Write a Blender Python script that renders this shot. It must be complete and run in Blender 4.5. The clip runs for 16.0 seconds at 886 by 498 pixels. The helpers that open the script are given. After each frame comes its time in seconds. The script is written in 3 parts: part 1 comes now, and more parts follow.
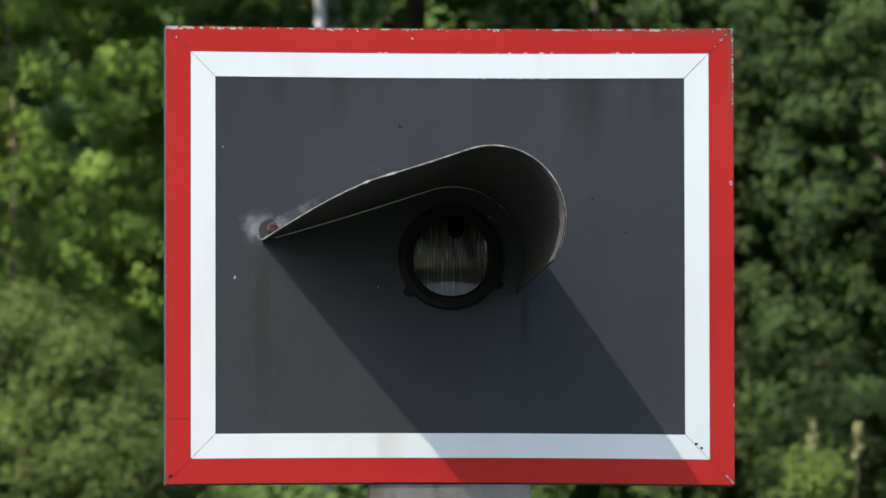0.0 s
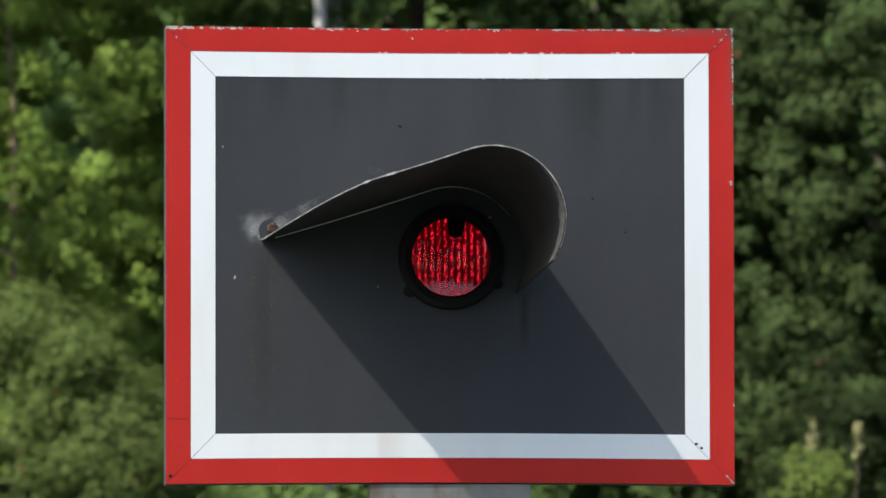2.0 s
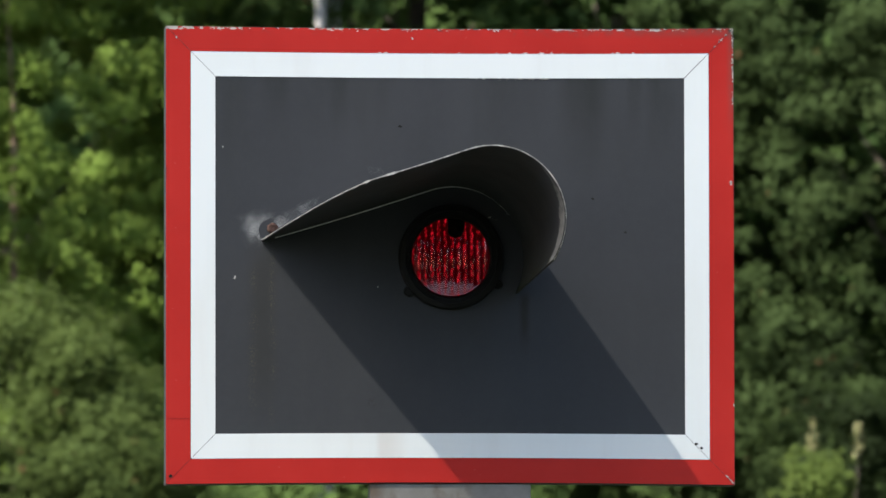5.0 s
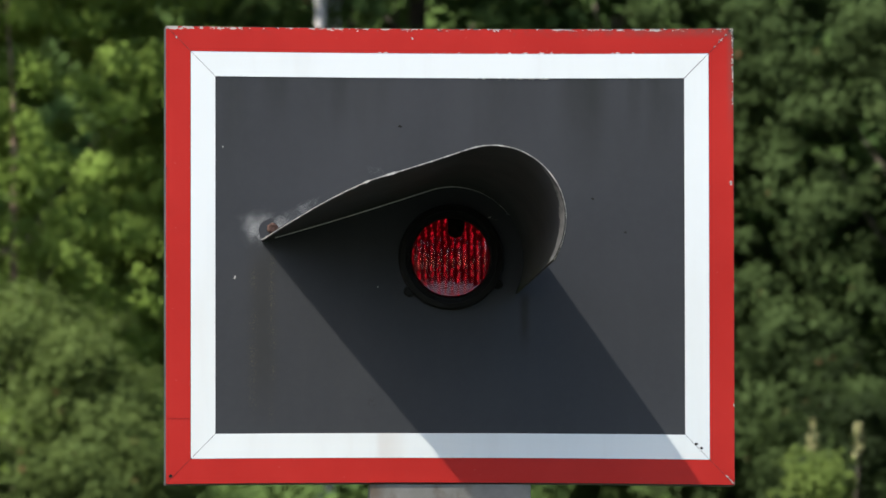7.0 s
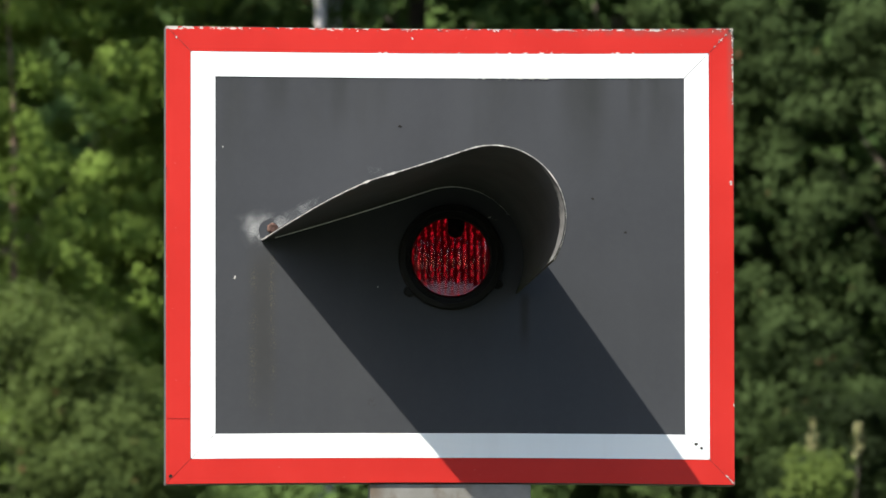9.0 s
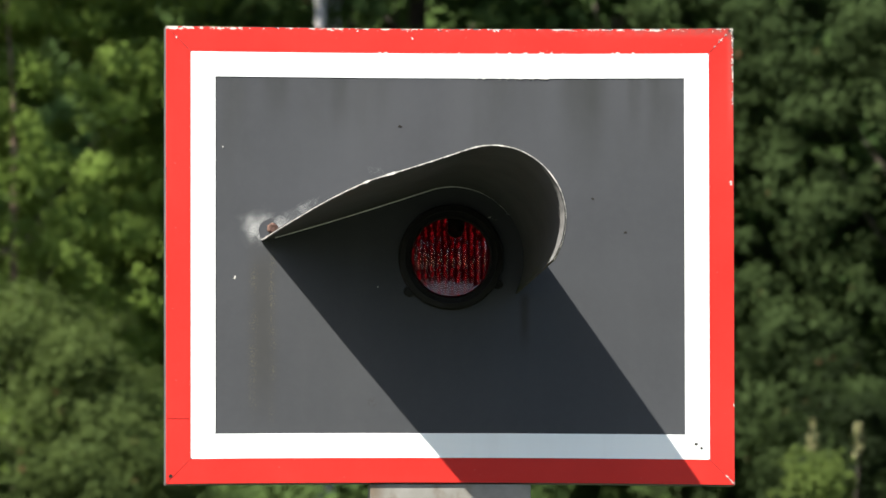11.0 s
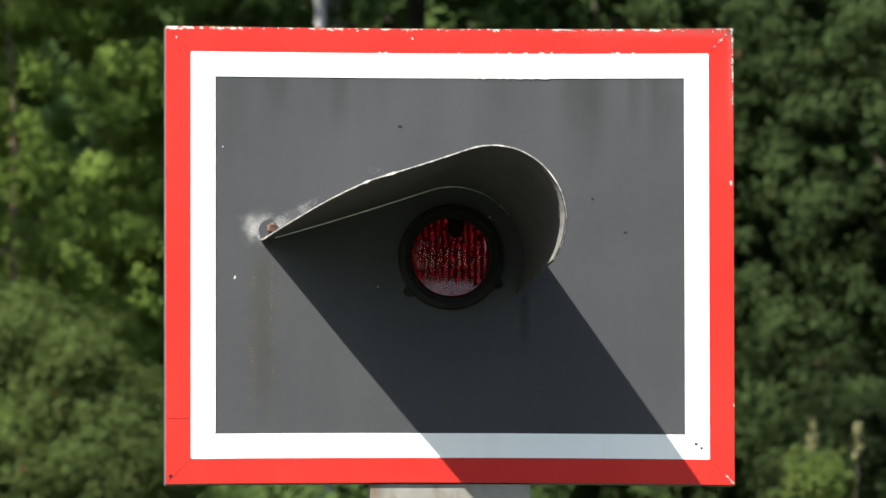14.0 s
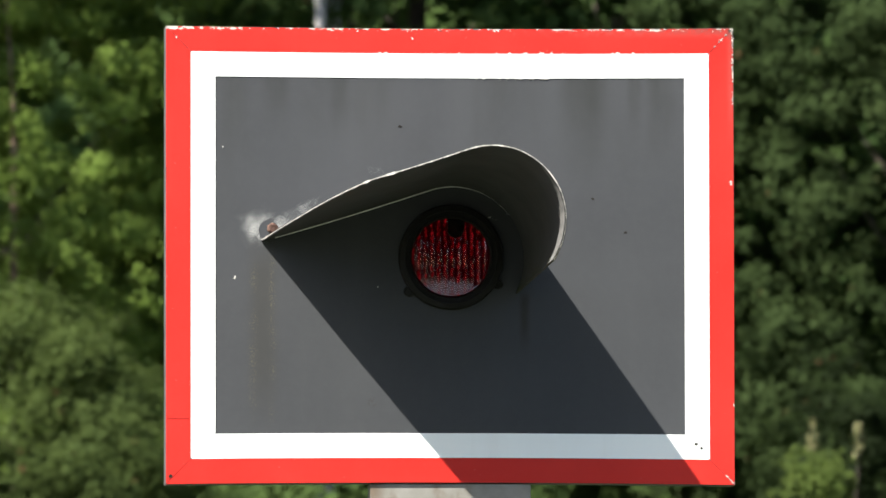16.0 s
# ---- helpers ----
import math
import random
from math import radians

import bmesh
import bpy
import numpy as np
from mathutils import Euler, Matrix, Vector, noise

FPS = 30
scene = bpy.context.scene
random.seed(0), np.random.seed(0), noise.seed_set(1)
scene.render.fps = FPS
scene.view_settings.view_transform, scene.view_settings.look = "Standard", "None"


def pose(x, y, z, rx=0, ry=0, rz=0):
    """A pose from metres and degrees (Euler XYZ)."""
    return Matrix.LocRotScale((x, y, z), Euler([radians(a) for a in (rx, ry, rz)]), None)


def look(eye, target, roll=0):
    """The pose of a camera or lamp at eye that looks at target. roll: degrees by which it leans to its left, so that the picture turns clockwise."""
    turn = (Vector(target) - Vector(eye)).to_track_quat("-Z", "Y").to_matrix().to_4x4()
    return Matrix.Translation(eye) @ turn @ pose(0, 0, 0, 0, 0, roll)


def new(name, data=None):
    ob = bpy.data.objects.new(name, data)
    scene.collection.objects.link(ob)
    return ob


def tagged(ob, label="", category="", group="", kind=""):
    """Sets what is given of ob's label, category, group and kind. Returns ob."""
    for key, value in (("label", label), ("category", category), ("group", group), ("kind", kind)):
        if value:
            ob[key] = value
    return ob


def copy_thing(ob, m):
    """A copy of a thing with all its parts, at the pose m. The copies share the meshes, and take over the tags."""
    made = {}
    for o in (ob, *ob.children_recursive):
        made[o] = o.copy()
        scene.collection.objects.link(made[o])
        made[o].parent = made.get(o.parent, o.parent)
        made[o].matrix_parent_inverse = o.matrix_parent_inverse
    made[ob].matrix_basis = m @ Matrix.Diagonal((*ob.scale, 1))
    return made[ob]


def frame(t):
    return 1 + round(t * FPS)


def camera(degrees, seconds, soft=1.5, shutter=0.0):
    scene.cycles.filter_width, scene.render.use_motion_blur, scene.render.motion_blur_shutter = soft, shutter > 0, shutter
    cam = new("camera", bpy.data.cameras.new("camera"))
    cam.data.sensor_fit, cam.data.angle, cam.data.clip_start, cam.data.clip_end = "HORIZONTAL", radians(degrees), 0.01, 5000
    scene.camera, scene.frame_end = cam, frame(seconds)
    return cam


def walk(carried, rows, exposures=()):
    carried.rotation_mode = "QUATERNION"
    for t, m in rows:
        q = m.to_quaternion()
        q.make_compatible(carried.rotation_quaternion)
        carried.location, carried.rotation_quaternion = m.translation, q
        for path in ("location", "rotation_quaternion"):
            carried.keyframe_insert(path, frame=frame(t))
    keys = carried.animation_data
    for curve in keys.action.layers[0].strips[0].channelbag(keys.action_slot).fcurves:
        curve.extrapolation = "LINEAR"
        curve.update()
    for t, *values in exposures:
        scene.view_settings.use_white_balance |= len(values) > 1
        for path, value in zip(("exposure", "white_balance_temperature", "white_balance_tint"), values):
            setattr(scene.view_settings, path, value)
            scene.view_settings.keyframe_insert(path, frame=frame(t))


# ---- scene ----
# Sign face in the plane y = 0, facing -y; its centre is 2.6 m above the ground.
cam = camera(4.8, 16.0, soft=1.6)
cam.data.dof.use_dof = True
cam.data.dof.focus_distance = 12.98
cam.data.dof.aperture_fstop = 35.0
VIEW = look((-0.945, -12.921, 1.758), (-0.0091, 0, 2.6080), -0.091)
walk(cam, [(0.0, VIEW), (16.0, VIEW)], exposures=[(0.0, 2.16), (4.0, 2.06), (6.3, 2.09), (9.0, 1.96), (11.3, 1.88), (16.0, 1.88)])

# ---- light ----
SUN = Vector((-1.155, -1.0, 1.795)).normalized()
world = bpy.data.worlds.new("sky")
scene.world = world
world.use_nodes = True
wn = world.node_tree
sky = wn.nodes.new("ShaderNodeTexSky")
sky.sky_type = "NISHITA"
sky.sun_disc = False
sky.dust_density = 2.0
sky.ozone_density = 0.55
sky.sun_elevation = math.asin(SUN.z)
sky.sun_rotation = math.atan2(SUN.x, SUN.y)
wn.nodes["Background"].inputs["Strength"].default_value = 0.074
wn.links.new(sky.outputs["Color"], wn.nodes["Background"].inputs["Color"])
sun = new("sun", bpy.data.lights.new("sun", "SUN"))
sun.data.energy = 5.0
sun.data.angle = radians(0.53)
sun.data.color = (1.0, 0.94, 0.84)
sun.matrix_world = look(SUN * 30, (0, 0, 0))


# ---- materials ----
class Mat:
    """A node material under construction."""

    def __init__(self, name):
        self.m = bpy.data.materials.new(name)
        self.m.use_nodes = True
        self.t = self.m.node_tree
        self.b = self.t.nodes["Principled BSDF"]
        self.out = self.t.nodes["Material Output"]

    def node(self, kind, **inputs):
        n = self.t.nodes.new("ShaderNode" + kind)
        for k, v in inputs.items():
            self.put(v, n.inputs[k.replace("_", " ")])
        return n

    def put(self, v, socket):
        if isinstance(v, bpy.types.NodeSocket):
            self.t.links.new(v, socket)
        elif isinstance(v, tuple) and len(v) == 3 and socket.type == "RGBA":
            socket.default_value = (*v, 1)
        else:
            socket.default_value = v

    def set(self, **inputs):
        for k, v in inputs.items():
            self.put(v, self.b.inputs[k.replace("_", " ")])
        return self

    def coords(self, scale=(1, 1, 1), offset=(0, 0, 0)):
        c = self.node("TexCoord").outputs["Object"]
        mp = self.node("Mapping", Vector=c)
        mp.inputs["Scale"].default_value = scale
        mp.inputs["Location"].default_value = offset
        return mp.outputs["Vector"]

    def axis(self, which):
        return self.node("SeparateXYZ", Vector=self.node("TexCoord").outputs["Object"]).outputs[which]

    def noise(self, scale, detail=4.0, vector=None, rough=0.55):
        n = self.node("TexNoise", Vector=vector or self.coords(), Scale=scale, Detail=detail, Roughness=rough)
        return n.outputs["Fac"]

    def ramp(self, fac, *stops):
        r = self.node("ValToRGB", Fac=fac)
        e = r.color_ramp.elements
        for k, (p, c) in enumerate(stops):
            el = e[k] if k < 2 else e.new(p)
            el.position = p
            el.color = (*c, 1) if isinstance(c, tuple) else (c, c, c, 1)
        return r.outputs["Color"]

    def mix(self, fac, a, b, kind="MIX"):
        n = self.t.nodes.new("ShaderNodeMix")
        n.data_type, n.blend_type = "RGBA", kind
        self.put(fac, n.inputs[0])
        self.put(a, n.inputs[6])
        self.put(b, n.inputs[7])
        return n.outputs[2]

    def math(self, op, a, b=0.0, c=0.0):
        n = self.t.nodes.new("ShaderNodeMath")
        n.operation = op
        n.use_clamp = False
        for k, v in enumerate((a, b, c)):
            self.put(v, n.inputs[k])
        return n.outputs[0]

    def band(self, v, lo, hi):
        """0 below lo, 1 above hi, smooth between (lo > hi turns it round)."""
        n = self.node("MapRange", Value=v)
        n.interpolation_type = "SMOOTHSTEP"
        flip = lo > hi
        a, b = (hi, lo) if flip else (lo, hi)
        for k, w in (("From Min", a), ("From Max", b), ("To Min", 1.0 if flip else 0.0), ("To Max", 0.0 if flip else 1.0)):
            n.inputs[k].default_value = w
        return n.outputs["Result"]

    def bump(self, height, strength=0.3, distance=0.001):
        n = self.node("Bump", Height=height, Strength=strength, Distance=distance)
        self.put(n.outputs["Normal"], self.b.inputs["Normal"])
        return self

    def done(self):
        return self.m


def paint_red():
    """Red reflective tape: slight fading, specks and chips where the metal shows."""
    m = Mat("red_tape")
    big, fine = m.noise(6), m.noise(160, 3)
    base = m.mix(m.band(big, 0.35, 0.7), (0.37, 0.013, 0.009), (0.42, 0.018, 0.013))
    base = m.mix(m.math("MULTIPLY", fine, 0.10), base, (0.3, 0.05, 0.04))
    # wear along the top edge and the upper right-hand edge
    x, z = m.axis("X"), m.axis("Z")
    ragged = m.noise(110, 5, rough=0.7)
    patchy = m.noise(11, 2)
    top = m.math("ADD", m.band(z, 0.5515, 0.5590), m.math("MULTIPLY", m.band(x, 0.3435, 0.3490), m.band(z, 0.30, 0.50)))
    worn = m.math("MULTIPLY", top, m.math("ADD", ragged, m.math("MULTIPLY", patchy, 0.55)))
    chip = m.band(worn, 0.78, 0.84)
    grime = m.math("ADD", m.band(z, 0.5460, 0.5590), m.math("MULTIPLY", m.band(x, 0.3390, 0.3490), m.band(z, 0.40, 0.50)))
    grime = m.math("MULTIPLY", grime, m.math("MULTIPLY", m.band(m.math("ADD", ragged, m.math("MULTIPLY", m.band(x, 0.0, 0.33), 0.25)), 0.50, 0.78), 0.55))
    base = m.mix(grime, base, (0.13, 0.052, 0.044))
    spot = m.math("MULTIPLY", m.band(m.noise(330, 2), 0.765, 0.78), 0.4)
    base = m.mix(chip, base, m.mix(ragged, (0.10, 0.09, 0.08), (0.62, 0.60, 0.55)))
    base = m.mix(spot, base, (0.5, 0.35, 0.3))
    m.set(Base_Color=base, Specular_IOR_Level=0.2, Roughness=m.math("ADD", 0.5, m.math("MULTIPLY", chip, 0.4)))
    m.bump(m.math("ADD", m.math("MULTIPLY", fine, 0.2), m.math("MULTIPLY", chip, -1.0)), 0.3, 0.0006)
    return m.done()


def paint_white():
    m = Mat("white_tape")
    x, z = m.axis("X"), m.axis("Z")
    streak = m.noise(1, 4, m.coords((30, 1, 3)))
    base = m.mix(m.band(streak, 0.45, 0.8), (0.67, 0.715, 0.715), (0.64, 0.675, 0.67))
    # a pale brown run in the lower band
    run = m.math("MULTIPLY", m.math("MULTIPLY", m.band(x, -0.095, -0.085), m.band(x, -0.045, -0.075)), m.band(z, 0.12, 0.06))
    base = m.mix(m.math("MULTIPLY", run, 0.35), base, (0.50, 0.45, 0.40))
    m.set(Base_Color=base, Roughness=0.4)
    m.bump(m.noise(200, 2), 0.08, 0.0005)
    return m.done()


def paint_grey():
    """Weathered slate-grey enamel with vertical dirt runs, lichen specks and chips."""
    m = Mat("grey_enamel")
    x, z = m.axis("X"), m.axis("Z")
    streak = m.noise(1, 4, m.coords((10, 1, 2.6)), 0.6)
    cloudy = m.noise(5, 4)
    fine = m.noise(240, 3)
    base = m.mix(m.band(cloudy, 0.3, 0.7), (0.0380, 0.0408, 0.0450), (0.0442, 0.0474, 0.0522))
    base = m.mix(m.math("MULTIPLY", m.band(m.noise(85, 5, rough=0.7), 0.35, 0.75), 0.30), base, (0.050, 0.053, 0.057))
    runs = m.math("MULTIPLY", m.band(streak, 0.46, 0.78), m.band(z, 0.28, 0.52))
    base = m.mix(m.math("MULTIPLY", runs, 0.55), base, (0.024, 0.026, 0.022))
    for cx, w, low, strong in ((0.165, 0.040, 0.35, 0.95), (0.256, 0.022, 0.37, 1.0), (-0.214, 0.022, 0.42, 0.7), (-0.135, 0.016, 0.41, 0.55), (0.225, 0.012, 0.41, 0.6)):
        wob = m.math("ADD", x, m.math("MULTIPLY", m.math("SUBTRACT", m.noise(7, 3), 0.5), 0.03))
        mark = m.math("MULTIPLY", m.band(m.math("ABSOLUTE", m.math("SUBTRACT", wob, cx)), w, w * 0.2), m.band(z, low, 0.51))
        base = m.mix(m.math("MULTIPLY", m.math("MULTIPLY", mark, m.band(streak, 0.2, 0.6)), strong), base, (0.024, 0.026, 0.025))
    damp = m.math("MULTIPLY", m.band(m.math("ABSOLUTE", m.math("SUBTRACT", m.math("ADD", x, m.math("MULTIPLY", m.noise(30, 2), 0.006)), 0.0945)), 0.009, 0.001), m.math("MULTIPLY", m.band(z, 0.24, 0.225), m.band(z, 0.15, 0.20)))
    base = m.mix(m.math("MULTIPLY", damp, 0.6), base, (0.022, 0.019, 0.012))
    pale = m.math("MULTIPLY", m.band(m.noise(1, 3, m.coords((12, 1, 1.0), (3, 0, 0))), 0.45, 0.85), 0.35)
    base = m.mix(pale, base, (0.056, 0.059, 0.063))
    # lichen and bared primer round the fixing bolt, thinning outwards
    d = m.node("VectorMath")
    d.operation = "DISTANCE"
    m.put(m.coords((1, 0, 1.25)), d.inputs[0])
    d.inputs[1].default_value = (-0.235, 0, 0.314 * 1.25)
    gap = m.node("VectorMath")
    gap.operation = "DISTANCE"
    m.put(m.coords((1, 0, 1)), gap.inputs[0])
    gap.inputs[1].default_value = (-0.2225, 0, 0.3105)
    near = m.math("ADD", m.math("MULTIPLY", m.band(d.outputs["Value"], 0.088, 0.004), m.band(gap.outputs["Value"], 0.010, 0.014)), m.math("MULTIPLY", m.math("MULTIPLY", m.band(z, 0.402, 0.388), m.band(z, 0.366, 0.380)), m.math("MULTIPLY", m.band(x, -0.130, -0.098), m.math("MULTIPLY", m.band(x, -0.055, -0.090), 0.80))))
    above = m.math("SUBTRACT", m.math("SUBTRACT", z, 0.318), m.math("MULTIPLY", m.math("ADD", x, 0.2225), 0.52))
    trail = m.math("MULTIPLY", m.math("MULTIPLY", m.band(above, 0.026, 0.0), m.band(above, -0.03, -0.01)), m.math("MULTIPLY", m.band(x, -0.232, -0.215), m.band(x, -0.105, -0.185)))
    near = m.math("MAXIMUM", near, m.math("MULTIPLY", trail, 0.95))
    grit = m.noise(760, 4, rough=0.75)
    mass = m.noise(34, 3)
    speck = m.band(m.math("ADD", m.math("MULTIPLY", near, 0.40), m.math("ADD", m.math("MULTIPLY", grit, 0.7), m.math("MULTIPLY", mass, 0.22))), 0.83, 0.91)
    base = m.mix(m.math("MULTIPLY", speck, 0.85), base, (0.36, 0.37, 0.36))
    # a faint smudge low on the panel
    rub = m.node("VectorMath")
    rub.operation = "DISTANCE"
    m.put(m.coords((1, 0, 1)), rub.inputs[0])
    rub.inputs[1].default_value = (-0.0965, 0, 0.0995)
    smudge = m.math("MULTIPLY", m.band(rub.outputs["Value"], 0.0085, 0.001), m.band(m.noise(220, 3), 0.42, 0.62))
    base = m.mix(m.math("MULTIPLY", smudge, 0.6), base, (0.026, 0.024, 0.021))
    # two ochre rust runs under the bolt
    def run_at(cx, w):
        wob = m.math("ADD", x, m.math("MULTIPLY", m.math("SUBTRACT", m.noise(25, 2), 0.5), 0.006))
        return m.math("MULTIPLY", m.band(m.math("ABSOLUTE", m.math("SUBTRACT", wob, cx)), w, 0.0), m.math("MULTIPLY", m.band(z, 0.31, 0.27), m.band(z, 0.065, 0.10)))
    rust = m.math("ADD", run_at(-0.243, 0.008), run_at(-0.219, 0.007))
    dark_run = m.math("MULTIPLY", m.band(m.math("ABSOLUTE", m.math("SUBTRACT", x, -0.231)), 0.024, 0.004), m.math("MULTIPLY", m.band(z, 0.31, 0.25), m.band(z, 0.05, 0.16)))
    base = m.mix(m.math("MULTIPLY", dark_run, 0.35), base, (0.030, 0.029, 0.023))
    rust = m.math("MULTIPLY", rust, m.math("MULTIPLY", m.band(m.noise(420, 4, rough=0.8), 0.50, 0.66), m.band(m.noise(38, 3), 0.35, 0.65)))
    base = m.mix(m.math("MULTIPLY", rust, 0.5), base, (0.16, 0.14, 0.075))
    m.set(Base_Color=base, Specular_IOR_Level=0.06, Roughness=m.math("ADD", 0.5, m.math("MULTIPLY", cloudy, 0.15)))
    m.bump(m.math("ADD", m.math("MULTIPLY", fine, 0.35), m.math("MULTIPLY", speck, 0.8)), 0.25, 0.0006)
    return m.done()


def plain(name, a, b, rough=0.6, scale=40, metal=0.0, bump=0.2):
    m = Mat(name).set(Specular_IOR_Level=0.2)
    n = m.noise(scale, 5)
    m.set(Base_Color=m.mix(m.band(n, 0.3, 0.7), a, b), Roughness=rough, Metallic=metal)
    m.bump(m.noise(scale * 5, 3), bump, 0.0008)
    return m.done()


def post_paint():
    """Galvanised post, dull pale grey with brown stains at its top."""
    m = Mat("post_zinc")
    z = m.axis("Z")
    n = m.noise(1, 5, m.coords((18, 18, 9)))
    base = m.mix(m.band(m.noise(60, 4), 0.3, 0.7), (0.145, 0.145, 0.13), (0.18, 0.18, 0.165))
    edge = m.math("MULTIPLY", m.band(m.axis("X"), -0.072, -0.096), 0.8)
    stain = m.math("MULTIPLY", m.math("MAXIMUM", m.band(n, 0.47, 0.66), edge), m.band(z, 2.26, 2.316))
    base = m.mix(stain, base, (0.075, 0.050, 0.025))
    m.set(Base_Color=base, Roughness=0.6, Metallic=0.0)
    m.bump(m.noise(120, 4), 0.2, 0.001)
    return m.done()


def lens_glass(name="lens_glass", rough=0.07):
    """Clear ribbed glass: see-through, with a real gloss."""
    m = Mat(name)
    clear = m.node("BsdfTransparent", Color=(0.9, 0.88, 0.86))
    gloss = m.node("BsdfGlossy", Roughness=rough)
    fres = m.node("Fresnel", IOR=1.52)
    mixed = m.node("MixShader", Fac=fres.outputs["Fac"])
    m.t.links.new(clear.outputs[0], mixed.inputs[1])
    m.t.links.new(gloss.outputs[0], mixed.inputs[2])
    m.t.links.new(mixed.outputs[0], m.out.inputs["Surface"])
    return m.done()


def filter_glass(name, colour):
    m = Mat(name)
    clear = m.node("BsdfTransparent", Color=colour)
    m.t.links.new(clear.outputs[0], m.out.inputs["Surface"])
    return m.done()


def lamp_glow():
    """The burning lamp's glow: rows of hot beads on a red field."""
    m = Mat("lamp_glow")
    x = m.axis("X")
    wob = m.math("MULTIPLY", m.math("SUBTRACT", m.noise(170, 2), 0.5), 0.0045)
    wave = m.math("SINE", m.math("MULTIPLY", m.math("ADD", x, wob), 2 * math.pi / 0.00815))
    stripe = m.band(wave, -0.75, 0.65)
    vor = m.node("TexVoronoi", Vector=m.coords((1, 1, 0.62)), Scale=400.0)
    bead = m.band(vor.outputs["Distance"], 0.85, 0.10)
    patch = m.math("ADD", 0.62, m.math("MULTIPLY", m.noise(75, 3), 0.85))
    hot = m.math("MULTIPLY", m.math("MULTIPLY", stripe, m.math("ADD", 0.20, m.math("MULTIPLY", bead, 0.95))), patch)
    colour = m.ramp(hot, (0.0, (1.0, 0.004, 0.022)), (0.34, (1.0, 0.022, 0.022)), (0.66, (1.0, 0.080, 0.020)), (1.0, (1.0, 0.26, 0.040)))
    power = m.math("ADD", 0.125, m.math("MULTIPLY", m.math("POWER", hot, 2.9), 2.4))
    e = m.node("Emission", Color=colour, Strength=power)
    m.t.links.new(e.outputs[0], m.out.inputs["Surface"])
    return m.done()


def leaf(name, dark, bright, dry=(0.075, 0.038, 0.020)):
    m = Mat(name)
    r = m.node("NewGeometry").outputs["Random Per Island"]
    big = m.noise(0.9, 2)
    base = m.mix(m.math("MULTIPLY", m.math("ADD", r, m.band(big, 0.3, 0.7)), 0.5), dark, bright)
    base = m.mix(m.band(r, 0.9965, 0.9975), base, dry)
    m.set(Base_Color=base, Roughness=0.85, Specular_IOR_Level=0.08)
    thin = m.node("BsdfTranslucent", Color=m.mix(0.5, base, bright))
    mixed = m.node("MixShader", Fac=0.54)
    m.t.links.new(m.b.outputs[0], mixed.inputs[1])
    m.t.links.new(thin.outputs[0], mixed.inputs[2])
    m.t.links.new(mixed.outputs[0], m.out.inputs["Surface"])
    return m.done()


def bark(name, a, b, dark, cut):
    m = Mat(name)
    n = m.noise(1, 5, m.coords((9, 9, 30)))
    base = m.mix(m.band(m.noise(14, 4), 0.3, 0.7), a, b)
    base = m.mix(m.band(n, cut, cut + 0.05), base, dark)
    m.set(Base_Color=base, Roughness=0.85)
    m.bump(m.noise(30, 5), 0.6, 0.01)
    return m.done()


def grass():
    m = Mat("meadow")
    base = m.mix(m.band(m.noise(0.15, 4), 0.35, 0.65), (0.020, 0.032, 0.010), (0.036, 0.048, 0.015))
    base = m.mix(m.band(m.noise(9, 5), 0.45, 0.75), base, (0.045, 0.041, 0.024))
    m.set(Base_Color=base, Roughness=0.9)
    m.bump(m.noise(25, 5), 0.8, 0.05)
    return m.done()


def cloud_vapour():
    """Thin cloud: lets about a third of the sun through its heart and thins to nothing at its rim."""
    m = Mat("cloud_vapour")
    d = m.node("VectorMath")
    d.operation = "LENGTH"
    m.put(m.coords((1, 1, 0)), d.inputs[0])
    thick = m.math("MULTIPLY", m.band(d.outputs["Value"], 78.0, 46.0), 0.59)
    clear = m.node("BsdfTransparent", Color=(1, 1, 1))
    white = m.node("BsdfDiffuse", Color=(0.85, 0.87, 0.9))
    mixed = m.node("MixShader", Fac=thick)
    m.t.links.new(clear.outputs[0], mixed.inputs[1])
    m.t.links.new(white.outputs[0], mixed.inputs[2])
    m.t.links.new(mixed.outputs[0], m.out.inputs["Surface"])
    return m.done()


RED, WHITE, GREY = paint_red(), paint_white(), paint_grey()
FLANGE = plain("edge_enamel", (0.055, 0.05, 0.05), (0.09, 0.08, 0.08), 0.6, 30)
def hood_paint():
    """Dark grey enamel with green algae towards the lower end."""
    m = Mat("hood_enamel").set(Specular_IOR_Level=0.2, Roughness=0.7)
    base = m.mix(m.band(m.noise(25, 5), 0.3, 0.7), (0.042, 0.043, 0.047), (0.053, 0.054, 0.058))
    algae = m.math("MULTIPLY", m.band(m.axis("Z"), 0.29, 0.235), m.math("MULTIPLY", m.band(m.axis("X"), 0.05, 0.075), m.band(m.noise(45, 4), 0.3, 0.6)))
    base = m.mix(m.math("MULTIPLY", algae, 0.7), base, (0.035, 0.036, 0.012))
    scuff = m.band(m.noise(1, 3, m.coords((60, 14, 60))), 0.70, 0.74)
    base = m.mix(m.math("MULTIPLY", scuff, 0.5), base, (0.10, 0.10, 0.095))
    m.set(Base_Color=base).bump(m.noise(120, 3), 0.25, 0.0008)
    return m.done()


